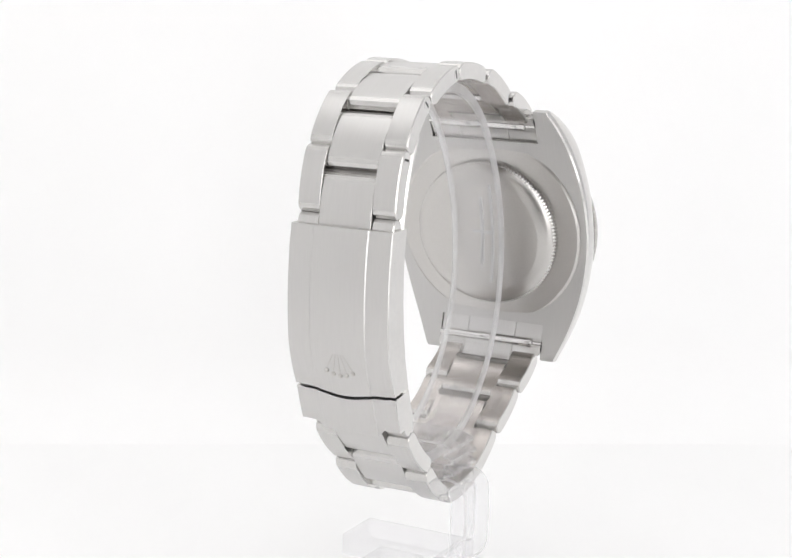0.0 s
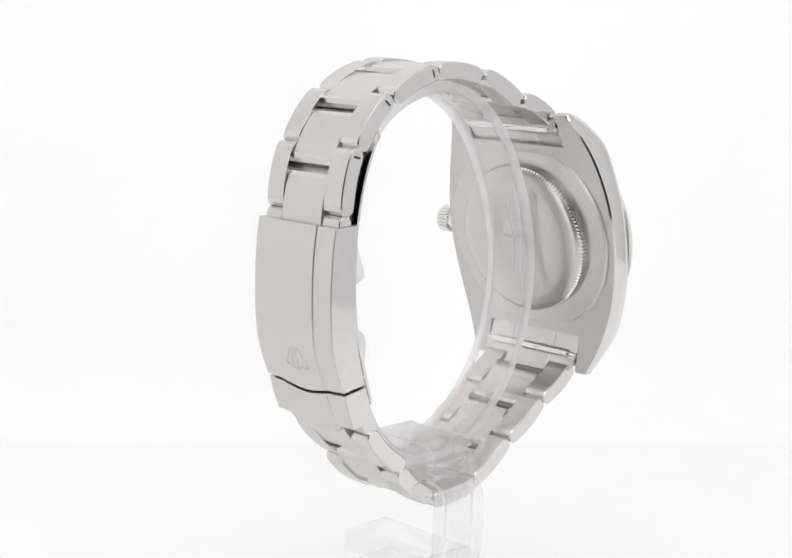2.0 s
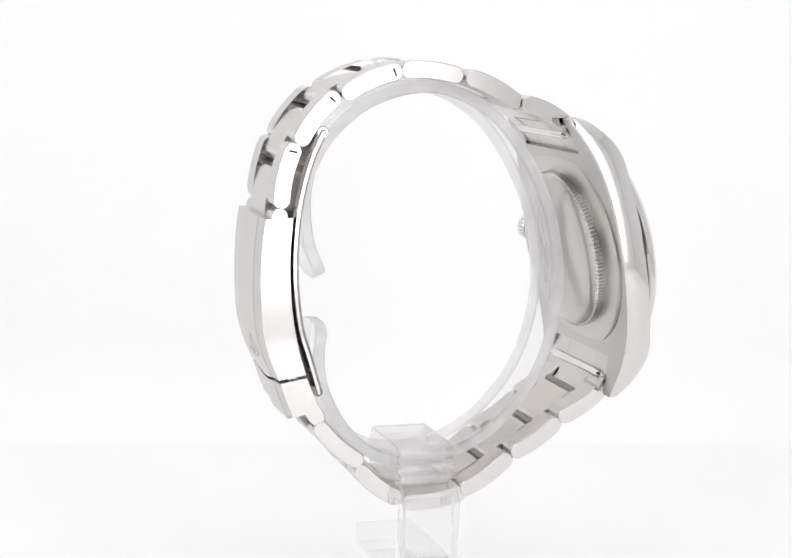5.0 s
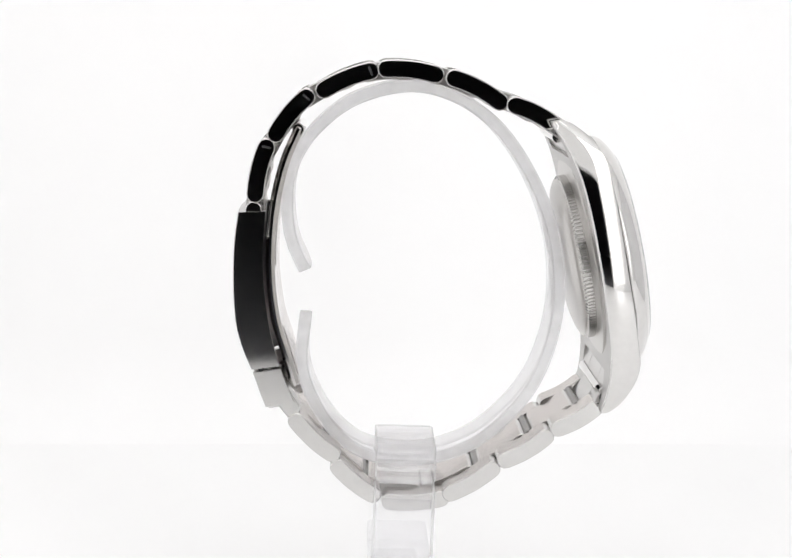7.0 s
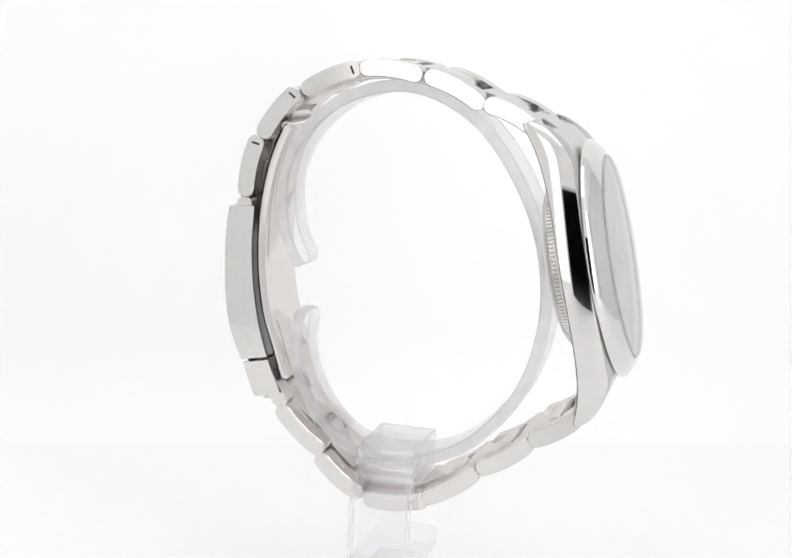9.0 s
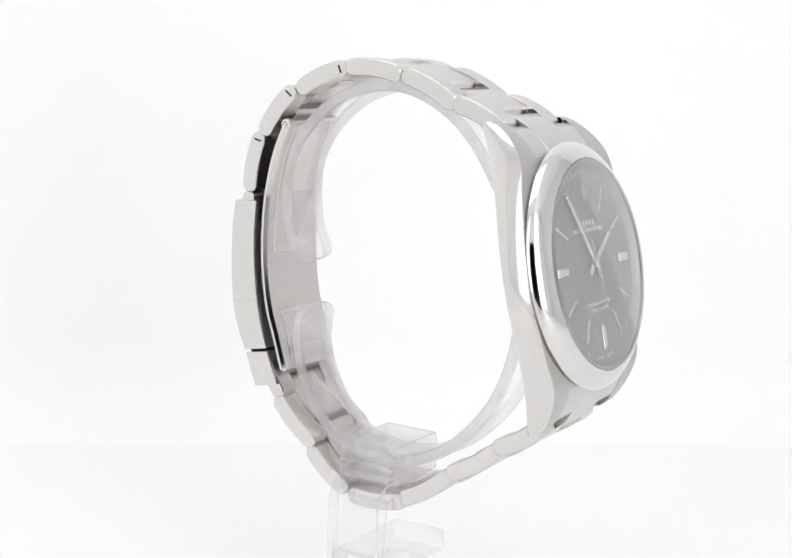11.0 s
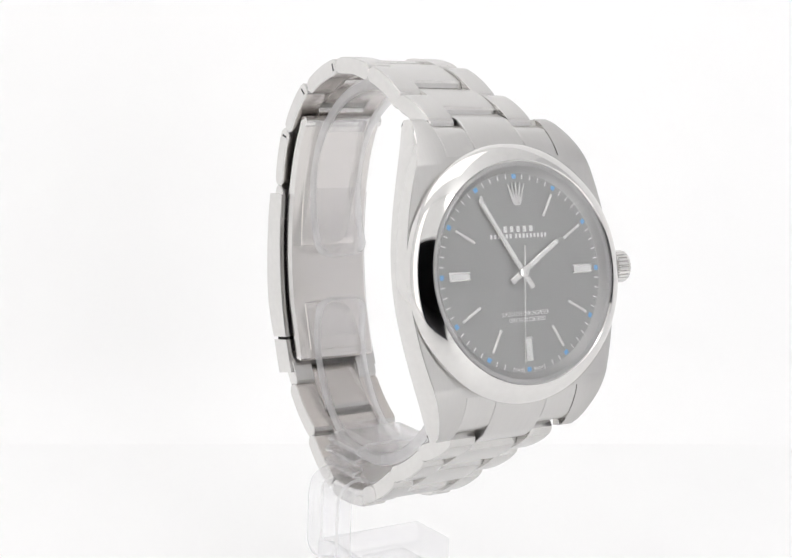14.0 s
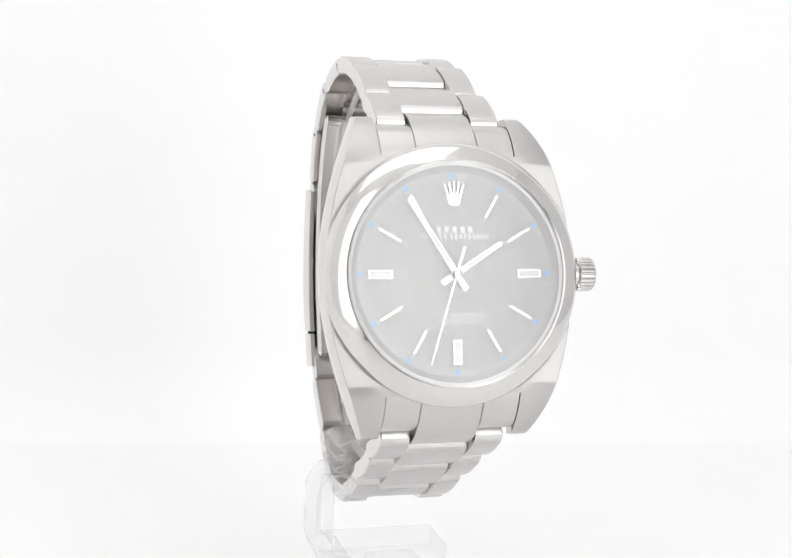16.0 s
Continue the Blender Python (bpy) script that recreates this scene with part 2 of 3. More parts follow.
def light_box():
    bm = bmesh.new()
    box_mesh(bm, -0.30, 0.30, -0.215, 0.30, -0.02, 0.0)
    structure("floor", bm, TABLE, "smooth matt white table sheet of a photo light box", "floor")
    # the back: rises from the table in a tight curve, a little askew to the camera
    bm = bmesh.new()
    skew = radians(8.1)
    rows = []
    line = [(-0.022 + 0.022 * math.sin(a), -0.0003 + 0.022 * (1 - math.cos(a))) for a in [radians(q) for q in range(0, 91, 6)]] + [(0.0001, 0.36)]
    for x in (-0.31, 0.31):
        rows.append([bm.verts.new((x * math.cos(skew) - d * math.sin(skew), 0.126 + x * math.sin(skew) + d * math.cos(skew), z)) for d, z in line])
        rows.append([bm.verts.new((x * math.cos(skew) - (d + 0.01) * math.sin(skew), 0.126 + x * math.sin(skew) + (d + 0.01) * math.cos(skew), z)) for d, z in line])
    for a, b in ((rows[0], rows[2]), (rows[1], rows[3]), (rows[0], rows[1]), (rows[2], rows[3])):
        for i in range(len(line) - 1):
            bm.faces.new((a[i], b[i], b[i + 1], a[i + 1]))
    [setattr(f, "smooth", True) for f in bm.faces]
    structure("backdrop", bm, BACKDROP_GLOW, "white backdrop of a photo light box with an added even glow", "backdrop")
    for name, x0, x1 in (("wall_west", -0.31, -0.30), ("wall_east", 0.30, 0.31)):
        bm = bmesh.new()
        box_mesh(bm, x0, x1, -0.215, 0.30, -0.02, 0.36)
        structure(name, bm, BOX_WEST if x0 < 0 else BOX_EAST, "white lining of the light box side with an added glow" if x0 < 0 else "plain white lining of the light box side with an added glow", "wall")
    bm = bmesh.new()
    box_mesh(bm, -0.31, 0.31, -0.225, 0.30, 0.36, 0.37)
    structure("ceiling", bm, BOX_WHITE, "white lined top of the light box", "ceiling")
    # front, open towards the dark room where the camera stands
    bm = bmesh.new()
    box_mesh(bm, -0.31, FRONT[0], -0.225, -0.215, -0.02, 0.36)
    box_mesh(bm, FRONT[1], 0.31, -0.225, -0.215, -0.02, 0.36)
    box_mesh(bm, FRONT[0], FRONT[1], -0.225, -0.215, FRONT[2], 0.36)
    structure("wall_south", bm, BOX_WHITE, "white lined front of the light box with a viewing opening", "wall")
    bm = bmesh.new()
    box_mesh(bm, -0.18, 0.09, -0.12, 0.06, 0.345, 0.355)
    panel = tagged(finish("ceiling_lamp", bm, LED, None), "square white LED panel under the light box top", "lamp")
    bm = bmesh.new()
    box_mesh(bm, 0.074, 0.205, -0.213, -0.206, 0.02, 0.34)
    tagged(finish("strip_lamp", bm, STRIP, None), "broad upright white LED strip on the light box front", "lamp", "front strip lamps")
    bm = bmesh.new()
    box_mesh(bm, -0.142, -0.052, -0.213, -0.206, 0.02, 0.34)
    tagged(finish("strip_lamp", bm, STRIP_DIM, None), "dimmed upright white LED strip on the light box front", "lamp", "front strip lamps")


def dark_room():
    bm = bmesh.new()
    box_mesh(bm, -1.6, 1.6, -1.8, 1.4, -0.06, -0.021)
    structure("ground", bm, DARK, "grey matt worktop under the light box", "worktop")
    bm = bmesh.new()
    box_mesh(bm, -1.6, 1.6, -1.8, 1.4, -0.9, 1.7)
    bmesh.ops.reverse_faces(bm, faces=bm.faces)
    me = bpy.data.meshes.new("wall_room")
    bm.to_mesh(me)
    bm.free()
    me.materials.append(DARK)
    tagged(new("wall_room", me), "plain grey walls of the unlit studio", "wall", kind="structure")


FRONT = (-0.052, 0.070, 0.19)
light_box()
dark_room()

# ---- the wristwatch: every place in millimetres in its own space ----
BASE = 77.3              # its lowest point below the camera's height


def at(x, y, z):
    return Vector((x, y, z + BASE)) * MM


TILT = radians(12.8)
CENTRE = Vector((35.2, -0.2, -33.8))


def on_dial(b, a, n):
    """b towards 3 o'clock, a towards 12, n out of the dial."""
    return at(CENTRE.x - a * math.sin(TILT) + n * math.cos(TILT), CENTRE.y + b, CENTRE.z + a * math.cos(TILT) + n * math.sin(TILT))


watch = new("wristwatch")
tagged(watch, "stainless steel wristwatch with grey sunray dial on a clear stand", "watch")


def case_top(a):
    return -2.0 - 4.8 * (max(0, abs(a) - 15) / 8.3) ** 2


def case_low(a):
    return -6.2 - 3.1 * (abs(a) / 23.3) ** 4


def case_side(a):
    return 19.0 - 6.0 * (abs(a) / 23.4) ** 1.9


LUG_END, LUG_START, LUG_IN = 23.4, 17.2, 10.15


def watch_case():
    bm = bmesh.new()
    stations = sorted({round(-LUG_END + 0.65 * k, 3) for k in range(73)} | {-LUG_START, LUG_START, LUG_END})
    stations = [a for a in stations if abs(a) <= LUG_END]
    for side in (-1, 1):
        prev = None
        for a in stations:
            top, low, hw = case_top(a), case_low(a), case_side(a)
            end = max(0, (abs(a) - 22.4) / 1.0)
            top, low = top - 0.5 * end ** 2, low + 0.3 * end ** 2
            sec = [(LUG_IN, low), (hw - 0.45, low), (hw - 0.15, low + 0.25), (hw, low + 0.32 * (top - low)), (hw - 0.04, low + 0.55 * (top - low)), (hw - 0.22, low + 0.8 * (top - low)), (hw - 0.45, top - 0.1), (hw - 0.6, top), (LUG_IN, top)]
            row = [bm.verts.new(on_dial(side * b, a, n)) for b, n in sec]
            if prev:
                for i in range(8):
                    f = bm.faces.new((prev[1][i], prev[1][i + 1], row[i + 1], row[i]))
                    f.material_index = 1 if 1 <= i <= 5 else 0
                if abs(a) >= LUG_START and abs(prev[0]) >= LUG_START:
                    bm.faces.new((prev[1][8], prev[1][0], row[0], row[8])).material_index = 1
            if abs(a) == LUG_END:
                bm.faces.new(row)
            prev = (a, row)
    body = [a for a in stations if abs(a) <= LUG_START]
    for f in (case_top, case_low):
        rows = [[bm.verts.new(on_dial(b, a, f(a))) for b in (-LUG_IN, LUG_IN)] for a in body]
        for p, q in zip(rows, rows[1:]):
            bm.faces.new((p[0], p[1], q[1], q[0]))
    for a in (-LUG_START, LUG_START):
        bm.faces.new([bm.verts.new(on_dial(b, a, n)) for b, n in ((-LUG_IN, case_top(a)), (LUG_IN, case_top(a)), (LUG_IN, case_low(a)), (-LUG_IN, case_low(a)))])
    bmesh.ops.remove_doubles(bm, verts=bm.verts, dist=0.00001)
    part("case", bm, [BRUSHED_DIAL, POLISHED], watch, "steel case with brushed lugs and polished flanks", 34)

    bm = bmesh.new()
    dome = [(19.0 * (1 - k) ** 2 + 2 * 18.85 * k * (1 - k) + 16.28 * k * k, -1.72 * (1 - k) ** 2 - 0.7 * k * (1 - k) + 0.86 * k * k) for k in [q / 9 for q in range(10)]]
    lathe(bm, [(15.75, -1.95), (18.7, -1.95), (18.75, -1.86), (18.93, -1.84)] + dome + [(16.16, 0.78), (16.05, 0.7), (16.05, 0.5), (15.75, 0.5)], on_dial, 160, closed=True)
    part("bezel", bm, POLISHED, watch, "smooth domed polished steel bezel")
    bm = bmesh.new()
    lathe(bm, [(16.03, 0.535), (15.45, 0.53), (15.35, 0.42), (15.22, 0.3), (14.6, -0.40), (14.5, -0.44), (14.5, -0.85), (15.72, -0.85), (15.72, 0.51), (16.03, 0.51)], on_dial, 160, closed=True)
    part("inner_ring", bm, RING_STEEL, watch, "engraved steel inner ring")
    bm = bmesh.new()
    lathe(bm, [(0, 1.2), (15.6, 1.2), (15.85, 1.1), (15.97, 0.9), (15.97, 0.56), (0, 0.56)], on_dial, 128)
    glass = part("crystal", bm, CRYSTAL, watch, "flat clear sapphire crystal", 10)
    glass.visible_shadow = False

    # back
    bm = bmesh.new()
    lathe(bm, [(17.4, -6.0), (17.4, -6.5), (17.0, -6.75), (14.6, -6.9), (13.25, -6.95), (13.25, -8.3), (12.9, -8.75), (12.0, -9.2), (10.8, -9.5), (10.5, -9.6), (0, -9.85)], on_dial, 128)
    part("case_back", bm, SATIN, watch, "plain satin steel screw-down case back")
    bm = bmesh.new()
    teeth = 130
    outline = []
    for k in range(teeth):
        for q, r in ((0, 13.25), (0.25, 13.5), (0.6, 13.5), (0.85, 13.25)):
            w = 2 * math.pi * (k + q) / teeth
            outline.append((r * math.sin(w), r * math.cos(w)))
    ring_loft(bm, [[(x, y, -6.9) for x, y in outline], [(x, y, -7.2) for x, y in outline], [(x, y, -8.2) for x, y in outline], [(x * 0.97, y * 0.97, -8.55) for x, y in outline]], cap=(False, False), place=lambda p: on_dial(*p))
    part("fluted_ring", bm, RIM, watch, "fluted rim of the case back", 20)

    # winding crown
    bm = bmesh.new()
    def on_crown(u, v, h):
        return on_dial(19.0 + h, u, -4.0 + v)
    lathe(bm, [(0, -0.5), (2.0, -0.5), (2.0, 0.7)], on_crown, 48)
    flutes = 24
    outline, small = [], []
    for k in range(flutes):
        for q, r in ((0, 2.22), (0.22, 2.5), (0.58, 2.5), (0.8, 2.22)):
            w = 2 * math.pi * (k + q) / flutes
            outline.append((r * math.sin(w), r * math.cos(w)))
            small.append((r * 0.86 * math.sin(w), r * 0.86 * math.cos(w)))
    ring_loft(bm, [[(x, y, 0.6) for x, y in small], [(x, y, 0.85) for x, y in outline], [(x, y, 2.95) for x, y in outline], [(x, y, 3.35) for x, y in small]], place=lambda p: on_crown(*p))
    part("winding_crown", bm, POLISHED, watch, "fluted steel winding crown", 20)


SINK = -0.46             # the dial's plane under the bezel's rim


def face(b, a, n):
    return on_dial(b, a, n + SINK)


def tile(bm, b, a, length, width, turn, n0, n1, chamfer=0.0):
    """A block lying on the dial, its length along the turn (degrees from 12, clockwise)."""
    w = radians(turn)
    def spot(u, v, n):
        return face(b + u * math.cos(w) + v * math.sin(w), a - u * math.sin(w) + v * math.cos(w), n)
    hw, hl = width / 2, length / 2
    base = [(-hw, -hl), (hw, -hl), (hw, hl), (-hw, hl)]
    c = chamfer
    top = [(-hw + c, -hl + c), (hw - c, -hl + c), (hw - c, hl - c), (-hw + c, hl - c)]
    rings = [[(u, v, n0) for u, v in base], [(u, v, n1 - c) for u, v in base]]
    if c:
        rings.append([(u, v, n1) for u, v in top])
    ring_loft(bm, rings, place=lambda p: spot(*p))


def polar(r, degrees):
    return r * math.sin(radians(degrees)), r * math.cos(radians(degrees))


def words(text, size, b, a, n, parent, width, turn=0.0):
    """Printed words on the dial, as flat lettering with the built-in font."""
    cu = bpy.data.curves.new("lettering", "FONT")
    cu.body, cu.align_x, cu.align_y, cu.size, cu.extrude = text, "CENTER", "CENTER", size * MM, 0.015 * MM
    cu.resolution_u = 2
    ob = bpy.data.objects.new("lettering", cu)
    scene.collection.objects.link(ob)
    bpy.context.view_layer.update()
    me = bpy.data.meshes.new_from_object(ob.evaluated_get(bpy.context.evaluated_depsgraph_get()))
    bpy.data.objects.remove(ob)
    xs = [v.co.x for v in me.vertices]
    squeeze = width * MM / max(1e-9, max(xs) - min(xs))
    w = radians(turn)
    for v in me.vertices:
        x, y, z = v.co.x * squeeze / MM, v.co.y / MM, v.co.z / MM
        v.co = face(b + x * math.cos(w) + y * math.sin(w), a - x * math.sin(w) + y * math.cos(w), n + z)
    me.materials.append(PRINT)
    made = new("lettering", me)
    made.parent = parent
    tagged(made, "small white printed words")
    return made


def dial_and_hands():
    bm = bmesh.new()
    # the dial has its own origin at its middle so that the sunray runs from there
    def flat(b, a, n):
        return Vector((b, a, n)) * MM
    lathe(bm, [(0, 0), (15.0, 0), (15.0, -0.4), (0, -0.4)], flat, 128)
    dial = part("dial", bm, DIAL, watch, "dark rhodium grey sunray dial")
    dial.matrix_basis = Matrix.Translation(face(0, 0, 0)) @ Matrix(((0, -math.sin(TILT), math.cos(TILT)), (1, 0, 0), (0, math.cos(TILT), math.sin(TILT)))).to_4x4()
    bpy.context.view_layer.update()

    def sub(name, bm, mat, label=""):
        ob = finish(name, bm, mat, dial, label)
        ob.matrix_parent_inverse = dial.matrix_basis.inverted()
        return ob

    for h in range(1, 12):
        turn = 30 * h
        wide = h in (3, 6, 9)
        bm = bmesh.new()
        b, a = polar(11.1, turn)
        tile(bm, b, a, 3.6 if wide else 3.75, 1.35 if wide else 0.48, turn, 0.004, 0.42, 0.1)
        marker = sub("hour_marker", bm, GOLD, "broad applied white gold marker" if wide else "slim applied white gold marker")
        if wide:
            bm = bmesh.new()
            tile(bm, b, a, 3.1, 0.92, turn, 0.40, 0.46, 0.02)
            sub("lume_plot", bm, LUME, "pale luminous filling")
    for h in range(12):
        bm = bmesh.new()
        b, a = polar(14.0, 30 * h)
        tile(bm, b, a, 0.66, 0.72, 30 * h, 0.004, 0.03)
        sub("blue_square", bm, BLUE, "small light blue printed square")
    for k in range(60):
        if k % 5 and not 28 <= k <= 32:
            bm = bmesh.new()
            b, a = polar(14.0, 6 * k)
            tile(bm, b, a, 0.78, 0.17, 6 * k, 0.004, 0.022)
            sub("minute_mark", bm, PRINT)
    for k in (28.1, 29.35, 30.65, 31.9):
        bm = bmesh.new()
        b, a = polar(14.1, 6 * k)
        tile(bm, b, a, 0.8, 0.1, 6 * k, 0.004, 0.022)
        sub("minute_mark", bm, PRINT)

    # applied emblem at 12: five plain spikes on an oval foot
    bm = bmesh.new()
    for k in range(5):
        top = (1.42 * (k - 2) / 2, 12.95 - 0.16 * abs(k - 2) ** 1.5 + 0.25)
        foot = (0.62 * (k - 2) / 2, 10.3)
        w = 0.24
        ring = [(foot[0] - w, foot[1], 0.35), (foot[0] + w, foot[1], 0.35), (top[0] + 0.05, top[1], 0.35), (top[0] - 0.05, top[1], 0.35)]
        ring_loft(bm, [[(x, y, 0.004) for x, y, _ in ring], ring], place=lambda p: face(*p))
        lathe(bm, [(0, 0.42), (0.13, 0.38), (0.17, 0.25), (0.17, 0.004)], lambda u, v, h, t=top: face(t[0] + u, t[1] + v, h), 12)
    oval = [(0.78 * math.sin(2 * math.pi * k / 24), 10.12 + 0.36 * math.cos(2 * math.pi * k / 24)) for k in range(24)]
    hole = [(0.48 * math.sin(2 * math.pi * k / 24), 10.10 + 0.16 * math.cos(2 * math.pi * k / 24)) for k in range(24)]
    rings = [[(x, y, 0.004) for x, y in oval], [(x, y, 0.36) for x, y in oval], [(x, y, 0.36) for x, y in hole], [(x, y, 0.1) for x, y in hole]]
    ring_loft(bm, rings, cap=(True, True), place=lambda p: face(*p))
    sub("emblem", bm, GOLD, "applied polished metal emblem")

    # maker's lines as plain bars
    bm = bmesh.new()
    for k in range(5):
        tile(bm, -2.3 + 1.17 * k, 6.35, 0.88, 0.6, 0, 0.004, 0.03)
    sub("name_bar", bm, PRINT, "row of plain white printed bars")
    bm = bmesh.new()
    x = -5.2
    for w in (0.62, 0.6, 0.6, 0.6, 0.6, 0.6, 0, 0.55, 0.6, 0.6, 0.55, 0.6, 0.55, 0.6, 0.6, 0.5):
        if w:
            tile(bm, x + w / 2, 5.35, 0.64, w * 0.62, 0, 0.004, 0.03)
            x += w + 0.09
        else:
            x += 0.35
    sub("name_bar", bm, PRINT, "longer row of small white printed bars")
    for text, size, b, a, width, turn in (("SUPERLATIVE CHRONOMETER", 0.92, 0.12, -5.95, 8.6, 0), ("OFFICIALLY CERTIFIED", 0.92, 0.4, -6.85, 6.6, 0),
                                          ("SWISS", 0.62, -1.75, -14.0, 1.6, 7.0), ("MADE", 0.62, 1.75, -14.0, 1.5, -7.0)):
        ob = words(text, size, b, a, 0.03, dial, width, turn)
        ob.matrix_parent_inverse = dial.matrix_basis.inverted()

    # hands
    def hand(name, turn, length, tail, width, n, label):
        bm = bmesh.new()
        w = radians(turn)
        def spot(u, v, h):
            return face(u * math.cos(w) + v * math.sin(w), -u * math.sin(w) + v * math.cos(w), h)
        hw = width / 2
        low = [(-hw, -tail), (hw, -tail), (hw * 0.82, length - 0.35), (0, length), (-hw * 0.82, length - 0.35)]
        top = inset(low, 0.12)
        ring_loft(bm, [[(u, v, n) for u, v in low], [(u, v, n + 0.1) for u, v in low], [(u, v, n + 0.2) for u, v in top]], place=lambda p: spot(*p))
        ob = part(name, bm, GOLD, watch, label)
        bm = bmesh.new()
        strip = [(-hw * 0.5, 1.9), (hw * 0.5, 1.9), (hw * 0.42, length - 0.8), (-hw * 0.42, length - 0.8)]
        ring_loft(bm, [[(u, v, n + 0.19) for u, v in strip], [(u, v, n + 0.225) for u, v in strip]], place=lambda p: spot(*p))
        finish("lume_strip", bm, LUME, ob, "pale luminous filling")
        return ob

    hand("hour_hand", 57.6, 8.4, 2.5, 1.0, 0.30, "baton hour hand in white gold")
    hand("minute_hand", -32.4, 12.9, 2.7, 0.98, 0.56, "baton minute hand in white gold")
    bm = bmesh.new()
    def flat2(u, v, h):
        return Vector((u, v, h)) * MM
    needle = [(-0.14, -4.0), (0.14, -4.0), (0.11, 0), (0.05, 13.4), (-0.05, 13.4), (-0.11, 0)]
    ring_loft(bm, [[(u, v, 0.84) for u, v in needle], [(u, v, 0.90) for u, v in needle]], place=lambda p: flat2(*p))
    lathe(bm, [(0, 0.98), (0.2, 0.98), (0.24, 1.06), (0.6, 1.04), (0.8, 0.94), (0.84, 0.82), (0.84, 0.0)], flat2, 32)
    return part("second_hand", bm, GOLD, watch, "thin needle second hand with a round hub")


watch_case()
second_hand = dial_and_hands()


# ---- bracelet: link ends in the (x, z) plane, from the head towards the clasp ----
UPPER = [((22.3, -13.8), (15.5, -10.7), 9.4), ((13.6, -10.5), (5.9, -6.9), 8.85), ((3.5, -6.6), (-4.7, -6.0), 8.5), ((-6.6, -6.3), (-14.2, -9.7), 8.35), ((-16.5, -10.6), (-21.4, -16.9), 8.3), ((-22.6, -18.5), (-24.3, -26.5), 8.3)]
LOWER = [((31.3, -58.6), (25.2, -62.4), 9.4), ((23.8, -63.7), (17.0, -68.1), 8.95), ((15.4, -69.5), (8.3, -74.1), 8.55), ((7.3, -74.9), (-1.5, -75.7), 8.45), ((-3.8, -74.8), (-10.0, -70.0), 8.35), ((-10.6, -68.2), (-17.0, -62.5), 8.3)]
MIDDLE = -0.2            # the bracelet's middle line
HALF = 1.4


def along(points, s):
    """The point at the length s on a line of points, and on beyond its end."""
    for p, q in zip(points, points[1:]):
        d = (q - p).length
        if s <= d or q is points[-1]:
            return p + (q - p) * (s / d)
        s -= d


def bent(p, q, bulge, count=7):
    """From p to q, bowed outwards from the wrist's middle."""
    mid = (p + q) / 2
    out = (mid - Vector((2, -40))).normalized()
    return [p.lerp(q, k / (count - 1)) + out * bulge * (1 - (2 * k / (count - 1) - 1) ** 2) for k in range(count)]


def dress(bm, p, q, polished, inner):
    """Rounded link ends become polished, and the face towards the wrist takes the steel with painted-in reflections."""
    t = (q - p).normalized()
    out = Vector((-t.y, t.x))
    if out.dot((p + q) / 2 - Vector((2, -40))) < 0:
        out = -out
    for f in bm.faces:
        if f.material_index:
            continue
        c = f.calc_center_median() / MM
        v = Vector((c.x, c.z - BASE))
        if (v - p).dot(t) < -0.25 or (v - q).dot(t) > 0.25:
            f.material_index = polished
        elif (v - p).dot(out) < -0.4:
            f.material_index = inner


